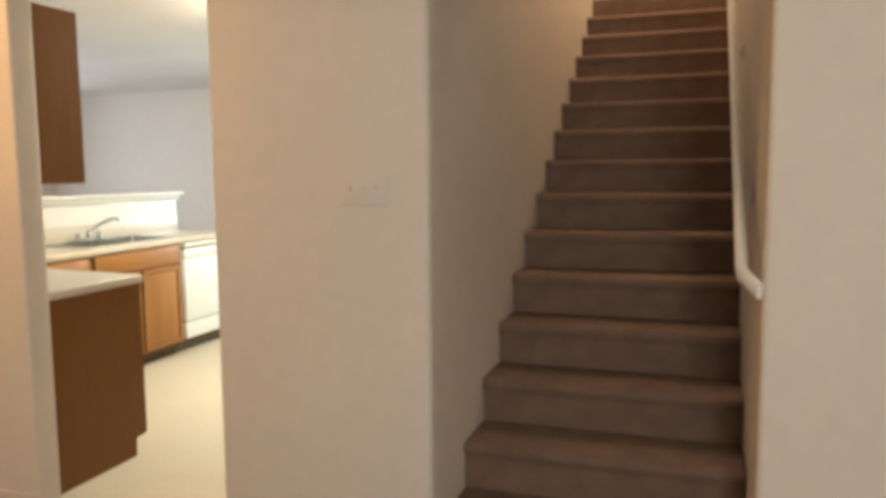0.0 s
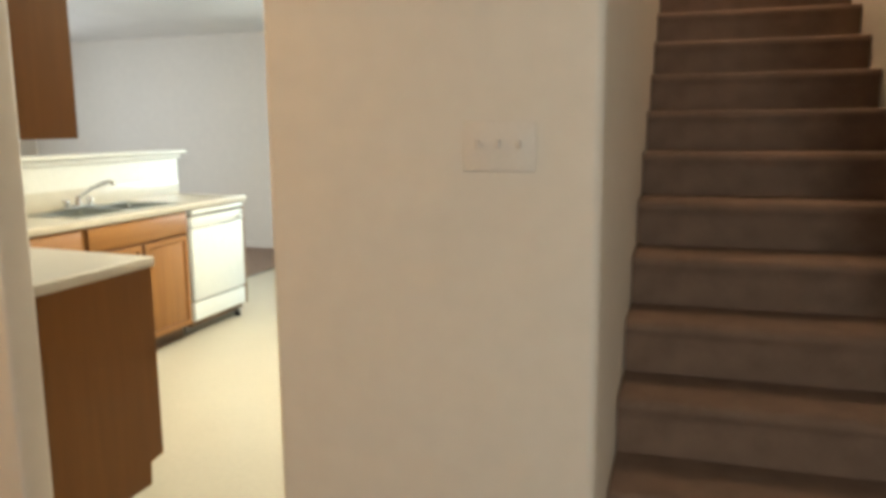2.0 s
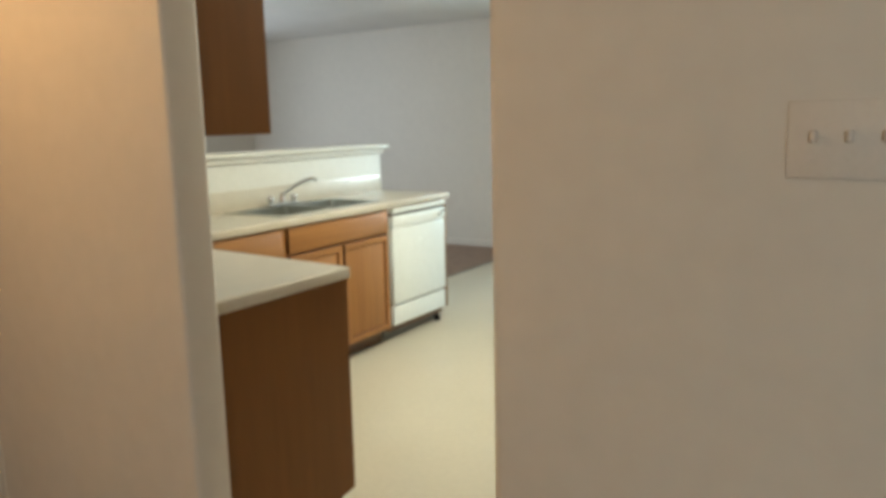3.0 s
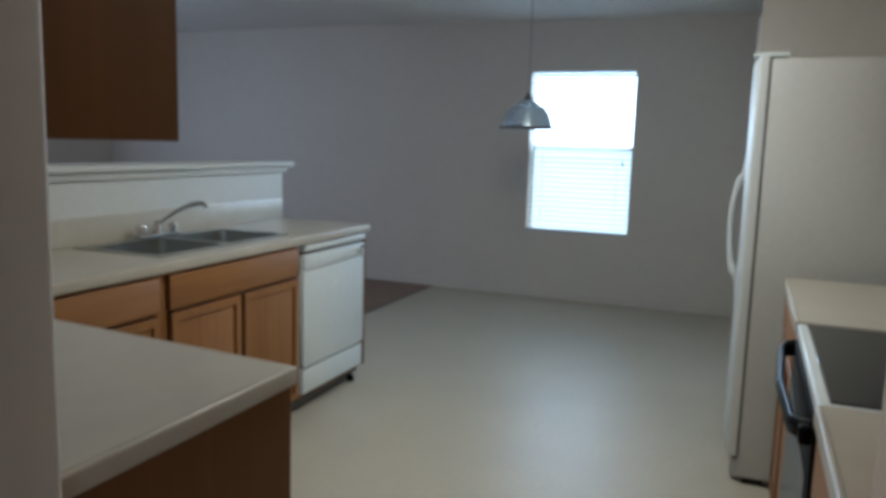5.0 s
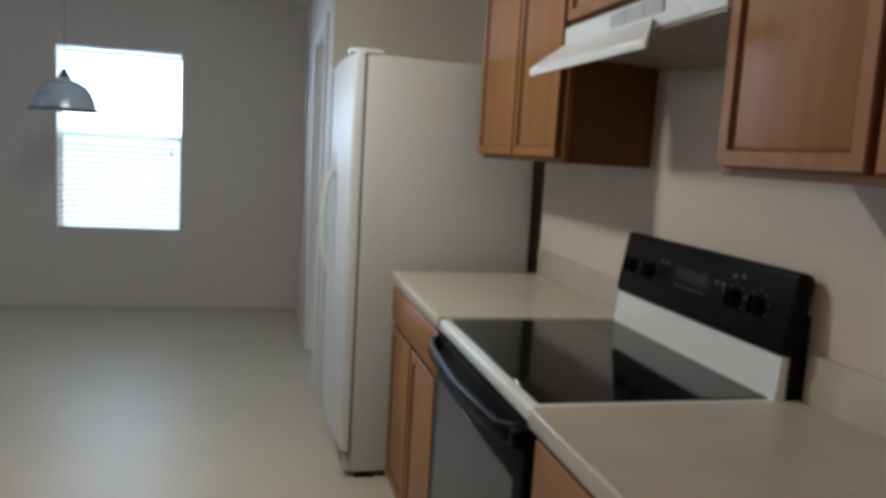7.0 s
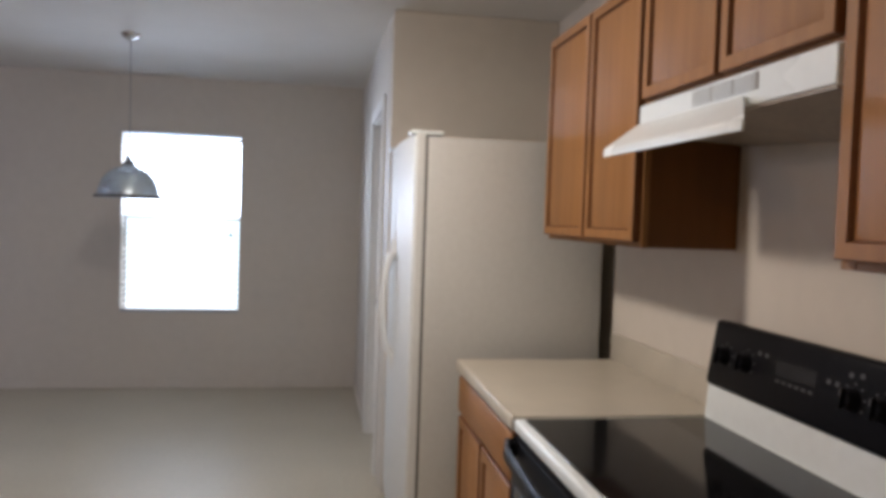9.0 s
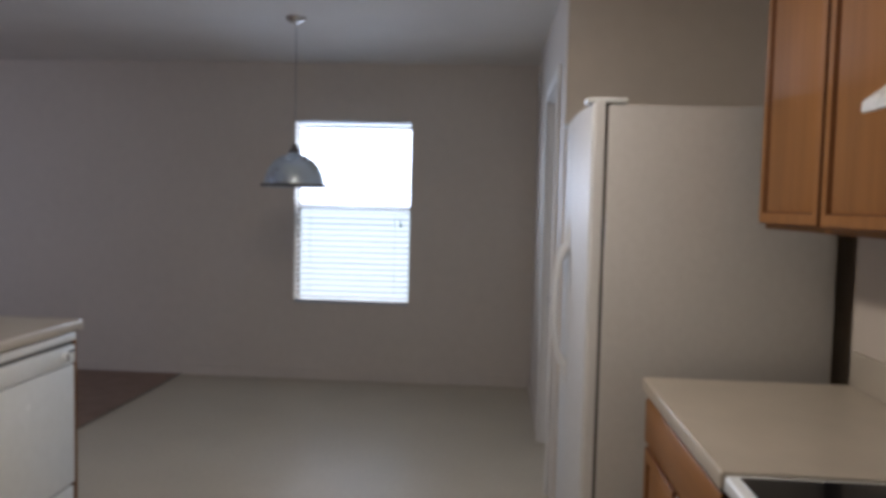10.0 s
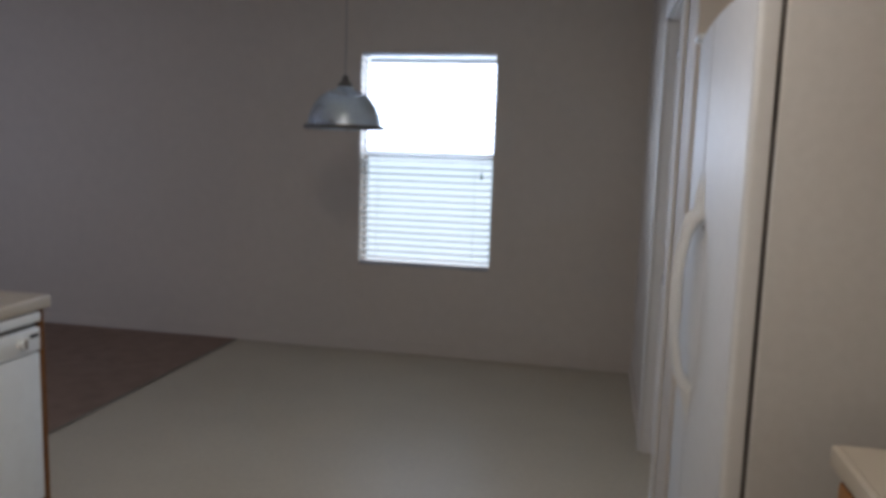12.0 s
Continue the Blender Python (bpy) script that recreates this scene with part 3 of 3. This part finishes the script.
# ---- stove ----
def build_stove():
    w = S1 - S0
    st = thing("electric_stove", facing_west(-0.608, S1), "white freestanding stove with black glass top and black oven door", "stove")
    d = 0.600
    part("body", box(0.003, w - 0.003, 0.03, d - 0.01, 0.02, 0.872), ENAMEL, st)
    part("top_frame", box(0.0, w, -0.012, d - 0.045, 0.873, 0.908, bev=0.009, seg=3), ENAMEL, st, "white enamel rim")
    part("cooktop", box(0.024, w - 0.024, 0.012, d - 0.073, 0.902, 0.912, bev=0.002), GLASS_TOP, st, "black ceramic glass cooktop")
    door = part("oven_door", box(0.006, w - 0.006, -0.016, 0.03, 0.215, 0.864, bev=0.007, seg=2), BLACK, st, "black oven door")
    part("door_window", box(0.05, w - 0.05, -0.0185, -0.01, 0.28, 0.745, bev=0.002), OVEN_GLASS, door, "dark glass window")
    pts = [(0.030, -0.014, 0.846), (0.040, -0.034, 0.844), (0.085, -0.050, 0.838), (w / 2, -0.060, 0.830), (w - 0.085, -0.050, 0.838), (w - 0.040, -0.034, 0.844), (w - 0.030, -0.014, 0.846)]
    grip = part("door_handle", add_sweep(bmesh.new(), pts, 0.010, 0.021, 12), BLACK, door, "curved black handle")
    for x in (0.030, w - 0.030):
        part("handle_mount", box(x - 0.022, x + 0.022, -0.040, -0.015, 0.820, 0.860, bev=0.008, seg=3), BLACK, grip)
    part("drawer", box(0.006, w - 0.006, -0.01, 0.03, 0.05, 0.205, bev=0.006, seg=2), ENAMEL, st, "white storage drawer")
    # back guard: white sloping foot, black control panel
    bm = bmesh.new()
    sec = [(d - 0.066, 0.906), (d - 0.058, 1.012), (d - 0.041, 1.012), (d - 0.041, 0.896), (d - 0.066, 0.896)]
    a = [bm.verts.new((0.002, y, z)) for y, z in sec]
    b = [bm.verts.new((w - 0.012, y, z)) for y, z in sec]
    bm.faces.new(a), bm.faces.new(b[::-1])
    for k in range(5):
        bm.faces.new((a[k], a[(k + 1) % 5], b[(k + 1) % 5], b[k]))
    part("backguard", bm, ENAMEL, st, "white enamel back guard")
    part("backguard_shell", box(0.006, w - 0.004, d - 0.040, d - 0.002, 0.87, 1.09, bev=0.004), BLACK, st, "black back guard shell")
    tilt = pose(0, d - 0.072, 1.004, -9)
    panel = part("control_panel", box(0.0, w, 0, 0.042, 0, 0.180, bev=0.014, seg=3, m=tilt), BLACK, st, "black control panel")
    for x in (0.080, 0.180, 0.570, 0.655):
        bm = add_lathe(bmesh.new(), [(0.0005, 0.024), (0.017, 0.023), (0.020, 0.016), (0.024, 0.0)], 20)
        add_box(bm, -0.004, 0.004, -0.021, 0.021, 0.022, 0.032, bev=0.001)
        k = part("knob", bm, BLACK, panel)
        k.matrix_basis = tilt @ pose(x, 0.0, 0.088, 90)
        part("pointer_mark", box(x - 0.0015, x + 0.0015, -0.0335, -0.031, 0.094, 0.108, m=tilt), DIM, panel)
    part("clock_display", box(0.305, 0.455, -0.0015, 0.003, 0.086, 0.122, m=tilt), OVEN_GLASS, panel, "dark clock display")
    for k in range(6):
        x = 0.312 + 0.024 * k
        part("print_mark", box(x, x + 0.014, -0.001, 0.002, 0.070, 0.076, m=tilt), DIM, panel)
    for x, z in ((0.225, 0.118), (0.255, 0.118), (0.485, 0.105), (0.512, 0.105), (0.548, 0.132), (0.580, 0.136)):
        part("print_mark", box(x, x + 0.012, -0.001, 0.002, z, z + 0.010, m=tilt), DIM, panel)
    for x in (0.080, 0.180, 0.570, 0.655):
        for k in range(7):
            a = radians(-120 + 40 * k)
            cx, cz = x + 0.034 * math.sin(a), 0.088 + 0.034 * math.cos(a)
            part("dial_mark", box(cx - 0.003, cx + 0.003, -0.001, 0.002, cz - 0.002, cz + 0.002, m=tilt), DIM, panel)
    for x in (0.04, w - 0.04):
        part("foot", box(x - 0.02, x + 0.02, 0.05, 0.09, 0.0, 0.021), BLACK, st)


build_stove()


# ---- range hood ----
def prism(bm, x0, x1, sec, sec1=None):
    """A section in y and z carried along x, to a second section where one is given."""
    a = [bm.verts.new((x0, y, z)) for y, z in sec]
    b = [bm.verts.new((x1, y, z)) for y, z in sec1 or sec]
    bm.faces.new(a), bm.faces.new(b[::-1])
    for k in range(len(sec)):
        q = (k + 1) % len(sec)
        bm.faces.new((a[k], a[q], b[q], b[k]))
    return bm


def build_hood():
    w = U1 - U0 - 0.004
    st = thing("range_hood", facing_west(-0.305, U1 - 0.002, 1.608), "white under-cabinet range hood with vent slots", "range hood")
    d = 0.303
    part("shell", box(0, w, 0.0, d, 0.072, 0.1435, bev=0.003), ENAMEL, st)
    # visor that slopes down and out, open towards one end
    sec = [(-0.001, 0.096), (-0.092, 0.028), (-0.098, 0.021), (-0.098, 0.003), (-0.091, 0.002), (-0.086, 0.018), (-0.001, 0.074)]
    visor = prism(bmesh.new(), 0.0, 0.668, sec)
    for v in visor.verts:
        if v.co.x > 0.6:          # the end is cut slanting, longest along the lip
            v.co.x = 0.505 + 0.163 * min(1.0, -v.co.y / 0.092)
    bmesh.ops.bevel(visor, geom=visor.edges[:], offset=0.0015, segments=1, affect="EDGES")
    part("visor", visor, ENAMEL, st, "white sloping front visor")
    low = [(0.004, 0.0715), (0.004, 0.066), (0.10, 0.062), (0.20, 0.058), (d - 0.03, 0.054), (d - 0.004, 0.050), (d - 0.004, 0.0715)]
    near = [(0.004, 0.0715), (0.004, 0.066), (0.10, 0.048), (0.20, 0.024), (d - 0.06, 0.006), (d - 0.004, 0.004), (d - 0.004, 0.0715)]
    part("underside", prism(bmesh.new(), 0.003, w - 0.003, low, near), HOOD_UNDER, st, "grey-brown underside")
    grille = part("vent_grille", box(0.292, 0.556, -0.0015, 0.004, 0.102, 0.136), GREY, st, "grey vent grille")
    for k in range(3):
        x = 0.296 + 0.088 * k
        for j in range(5):
            part("louvre", box(x, x + 0.078, -0.004, 0.0, 0.1035 + 0.0068 * j, 0.1065 + 0.0068 * j), ENAMEL, grille)


build_hood()


# ---- fridge ----
def build_fridge():
    w = 0.90
    st = thing("refrigerator", facing_west(FBX, FY + w), "white side-by-side refrigerator with arched handles", "refrigerator")
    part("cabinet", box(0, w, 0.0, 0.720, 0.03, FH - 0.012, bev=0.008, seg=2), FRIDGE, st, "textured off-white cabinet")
    part("gasket", box(0.008, w - 0.008, -0.011, 0.0, 0.12, FH - 0.014), GASKET, st, "dark door seal")
    split = 0.45

    def swell(x):
        """Front of the doors: swells from the hinge side towards the split."""
        u = min(abs(x - 0.0), abs(w - x)) / split
        return -0.050 - 0.022 * math.sin(0.5 * math.pi * min(1.0, u))

    def scoop(x, z, centre):
        """Depth of the finger hollow behind a handle."""
        v = (z - 0.835) / 0.43
        if v <= 0 or v >= 1:
            return 0.0
        return 0.017 * math.sin(math.pi * v) ** 0.4 * math.exp(-((x - centre) / 0.034) ** 2)

    for x0, x1, side in ((0.002, split - 0.003, 1), (split + 0.003, w - 0.002, -1)):
        bm, r, n = bmesh.new(), 0.014, 44
        hx = split + (-0.045 if side == 1 else 0.045)
        outline = [(x0, -0.011)]
        outline += [(x0 + r - r * math.cos(a), swell(x0) + r - r * math.sin(a)) for a in (radians(q) for q in range(0, 91, 18))]
        outline += [(x0 + (x1 - x0) * k / n, swell(x0 + (x1 - x0) * k / n)) for k in range(1, n)]
        outline += [(x1 - r + r * math.sin(a), swell(x1) + r - r * math.cos(a)) for a in (radians(q) for q in range(0, 91, 18))]
        outline += [(x1, -0.011)]
        levels = [(0.122, 0.010), (0.126, 0.004), (0.134, 0.0)] + [(0.82 + 0.46 * k / 36, 0.0) for k in range(37)] + [(FH - 0.012, 0.0), (FH - 0.004, 0.004), (FH, 0.010)]
        rings = [[bm.verts.new((x, min(-0.011, y + inn + scoop(x, z, hx - 0.012 * side)), z)) for x, y in outline] for z, inn in levels]
        for a, b in zip(rings, rings[1:]):
            for k in range(len(outline)):
                q = (k + 1) % len(outline)
                bm.faces.new((a[k], a[q], b[q], b[k]))
        bm.faces.new(rings[0][::-1]), bm.faces.new(rings[-1])
        dr = part("door", bm, FRIDGE_DOOR, st, "smooth white swelling door")
        pts, grow = [], []
        for k in range(33):
            u = k / 32
            z = 0.72 + 0.66 * u
            v = (u - 0.17) / 0.66
            out = -0.006 if v < 0 or v > 1 else 0.042 * math.sin(math.pi * v) ** 0.42
            pts.append((hx, swell(hx) - 0.004 - out, z))
            end = min(u, 1 - u)
            grow.append(0.22 + 1.15 * end / 0.17 if end < 0.17 else max(0.80, 1.37 - 7.0 * (end - 0.17)))
        part("handle", add_sweep(bmesh.new(), pts, 0.0125, 0.0085, 14, up=(1, 0, 0), grow=grow), FRIDGE_DOOR, dr, "arched white handle")
        for z in (1.245,):
            bm = add_lathe(bmesh.new(), [(0.0005, 0.004), (0.005, 0.003), (0.0065, 0.0)], 12)
            part("screw_cap", bm, GREY, dr, "small grey screw cap").matrix_basis = pose(hx + (0.03 if side == -1 else -0.03), swell(hx + 0.03) + 0.001, z, 90)
    part("kick_grille", box(0.02, w - 0.02, -0.03, 0.0, 0.022, 0.105, bev=0.004), FRIDGE, st)
    for j in range(4):
        part("grille_slot", box(0.05, w - 0.05, -0.032, -0.029, 0.036 + 0.017 * j, 0.042 + 0.017 * j), GASKET, st)
    for x in (0.05, w - 0.05):
        part("hinge_cover", box(x - 0.045, x + 0.045, -0.07, 0.06, FH - 0.006, FH + 0.012, bev=0.006, seg=2), ENAMEL, st, "white hinge cover")
        part("roller", box(x - 0.03, x + 0.03, 0.02, 0.1, 0.0, 0.031), BLACK, st)
        part("roller", box(x - 0.03, x + 0.03, 0.60, 0.68, 0.0, 0.031), BLACK, st)


build_fridge()


# ---- pendant lamp ----
def build_pendant():
    zr = 1.494
    st = thing("pendant_lamp", pose(-2.272, 4.685, 0), "brushed metal dome pendant lamp hanging from the ceiling", "pendant lamp")
    prof = [(0.186, zr), (0.190, zr + 0.004), (0.190, zr + 0.012), (0.178, zr + 0.02), (0.170, zr + 0.06), (0.150, zr + 0.11), (0.118, zr + 0.15), (0.078, zr + 0.176), (0.046, zr + 0.187), (0.034, zr + 0.2)]
    inner = [(r - 0.004, z - 0.003) for r, z in prof[::-1]]
    shade = part("shade", add_lathe(bmesh.new(), prof + inner + [prof[0]], 48), LAMP_METAL, st, "brushed metal dome shade")
    part("rim_band", add_lathe(bmesh.new(), [(0.1905, zr - 0.002), (0.193, zr + 0.001), (0.193, zr + 0.014), (0.1905, zr + 0.016)], 48), GASKET, shade, "dark rim")
    part("collar", add_lathe(bmesh.new(), [(0.034, zr + 0.19), (0.036, zr + 0.2), (0.030, zr + 0.216), (0.018, zr + 0.226), (0.014, zr + 0.248), (0.004, zr + 0.255)], 24), GASKET, st, "dark cap")
    part("bulb", add_lathe(bmesh.new(), [(0.001, zr + 0.03), (0.022, zr + 0.038), (0.031, zr + 0.065), (0.024, zr + 0.095), (0.014, zr + 0.12), (0.014, zr + 0.185)], 18), ENAMEL, st, "unlit white bulb")
    part("cord", add_sweep(bmesh.new(), [(0, 0, zr + 0.245), (0.002, 0.001, 2.0), (0, 0, H - 0.02)], 0.0032, n=8, up=(1, 0, 0)), GREY, st, "thin grey cord")
    part("canopy", add_lathe(bmesh.new(), [(0.004, H - 0.034), (0.03, H - 0.03), (0.055, H - 0.014), (0.06, H - 0.0005)], 28), CHROME, st, "chrome ceiling canopy")


build_pendant()


# ---- window with blind ----
def build_window():
    w, h = WR - WL, WT - WB
    st = tagged(thing("window_1", pose(WL, WY, WB), "white sash window with a horizontal blind", "window"), kind="structure")
    part("window_frame", box(0, 0.014, 0.095, 0.15, 0, h), WHITE, st)
    part("window_frame", box(w - 0.014, w, 0.095, 0.15, 0, h), WHITE, st)
    part("window_frame", box(0.014, w - 0.014, 0.095, 0.15, 0, 0.022), WHITE, st)
    part("window_frame", box(0.014, w - 0.014, 0.095, 0.15, h - 0.016, h), WHITE, st)
    part("meeting_rail", box(0.014, w - 0.014, 0.095, 0.14, 0.738, 0.786), WHITE, st)
    for z0, z1 in ((0.022, 0.738), (0.786, h - 0.016)):
        ob = part("pane", box(0.014, w - 0.014, 0.118, 0.122, z0, z1), GLASS, st)
        ob.visible_shadow = False
    part("window_sill", box(0.0, w, 0.004, 0.094, 0.001, 0.012, bev=0.003), PAINT, st)


build_window()


def build_blind():
    w, h = WR - WL, WT - WB
    st = thing("window_blind", pose(WL, WY + 0.030, WB), "white horizontal slatted blind, slats tilted open", "blind")
    part("head_rail", box(0.004, w - 0.004, -0.026, 0.026, h - 0.020, h - 0.001, bev=0.003), SLAT, st)
    part("bottom_rail", box(0.003, w - 0.003, -0.028, 0.024, 0.004, 0.028, bev=0.004), SHADED_RAIL, st)
    bm = bmesh.new()
    for i in range(7):
        y = -0.025 + 0.05 * i / 6
        z = 0.003 * (1 - (2 * i / 6 - 1) ** 2)
        for zz in (z, z - 0.0016):
            bm.verts.new((0.003, y, zz)), bm.verts.new((w - 0.003, y, zz))
    v = bm.verts[:]
    for i in range(6):
        k, q = 4 * i, 4 * i + 4
        bm.faces.new((v[k], v[k + 1], v[q + 1], v[q])), bm.faces.new((v[k + 2], v[q + 2], v[q + 3], v[k + 3]))
    bm.faces.new((v[0], v[2], v[3], v[1])), bm.faces.new((v[24], v[25], v[27], v[26]))
    me = mesh_of("slat", bm, SLAT, 30)
    n = 31
    for k in range(n):
        ob = new("slat", me)
        ob.parent = st
        ob.matrix_basis = pose(0, 0, 0.058 + (h - 0.110) * k / (n - 1), 9 + random.uniform(-1.2, 1.2), 0, 0)
    for x in (0.12, w - 0.12):
        for y in (-0.027, 0.027):
            part("ladder_cord", box(x - 0.0006, x + 0.0006, y - 0.0006, y + 0.0006, 0.05, h - 0.04), SLAT, st)
    part("cord_tassel", add_lathe(bmesh.new(), [(0.001, 0.675), (0.007, 0.635), (0.008, 0.615), (0.001, 0.612)], 10, (w - 0.07, -0.036, 0)), GASKET, st, "small dark cord tassel")
    part("lift_cord", add_sweep(bmesh.new(), [(w - 0.07, -0.036, 0.675), (w - 0.07, -0.034, h - 0.03)], 0.0012, n=6, up=(1, 0, 0)), SLAT, st)


build_blind()


# ---- door past the fridge ----
def build_side_door():
    w = DY1 - DY0
    st = tagged(thing("door_1", facing_west(RX, DY1), "white panelled door in a painted casing past the fridge", "door"), kind="structure")
    part("door_leaf", box(0.02, w - 0.02, 0.045, 0.08, 0.008, DH - 0.02), WHITE, st)
    for a, b in ((0.12, w / 2 - 0.05), (w / 2 + 0.05, w - 0.12)):
        for z0, z1 in ((0.2, 0.86), (1.02, 1.86)):
            bm = door_panel(b - a, z1 - z0, 0.012, 0.04)
            ob = part("door_panel", bm, WHITE, st)
            ob.location = (a, 0.0455, z0)
    part("jamb", box(0.0, 0.019, 0.001, 0.119, 0, DH), WHITE, st)
    part("jamb", box(w - 0.019, w, 0.001, 0.119, 0, DH), WHITE, st)
    part("jamb", box(0.019, w - 0.019, 0.001, 0.119, DH - 0.019, DH), WHITE, st)
    part("casing", box(-0.065, 0.004, -0.016, -0.001, 0, DH + 0.065, bev=0.005, seg=2), WHITE, st)
    part("casing", box(w - 0.004, w + 0.065, -0.016, -0.001, 0, DH + 0.065, bev=0.005, seg=2), WHITE, st)
    part("casing", box(0.004, w - 0.004, -0.016, -0.001, DH - 0.004, DH + 0.065, bev=0.005, seg=2), WHITE, st)
    part("door_knob", add_sweep(bmesh.new(), [(w - 0.075, 0.04, 0.95), (w - 0.075, 0.02, 0.95), (w - 0.075, 0.012, 0.95), (w - 0.075, -0.016, 0.95)], 0.02, n=14), CHROME, st)


build_side_door()


def build_hall_door():
    st = tagged(thing("door_2", facing_east(HSX, -0.82), "dark brown closed door in the hall corner", "door"), kind="structure")
    part("door_leaf", box(0.004, 0.796, 0.012, 0.05, 0.012, 2.045, bev=0.002), PANEL, st)
    for a, b in ((0.09, 0.37), (0.43, 0.71)):
        for z0, z1 in ((0.2, 0.9), (1.05, 1.9)):
            ob = part("door_panel", door_panel(b - a, z1 - z0, 0.01, 0.035), PANEL, st)
            ob.location = (a, 0.0125, z0)


build_hall_door()


# ---- ceiling lamps ----
def build_dome_light(x, y, z, glow):
    st = thing("dome_light", pose(x, y, z), "lit frosted glass dome ceiling light", "ceiling light", "ceiling lights")
    part("base", add_lathe(bmesh.new(), [(0.001, -0.025), (0.15, -0.025), (0.155, -0.01), (0.155, 0.0)], 32), CHROME, st)
    part("globe", add_lathe(bmesh.new(), [(0.14, -0.026), (0.135, -0.06), (0.1, -0.09), (0.05, -0.104), (0.001, -0.108)], 32), glow, st, "glowing frosted globe")


build_dome_light(-2.36, -0.93, H, BULB)
build_dome_light(0.68, 3.9, 5.2, BULB)
build_dome_light(-1.52, 2.02, H, TUBE)
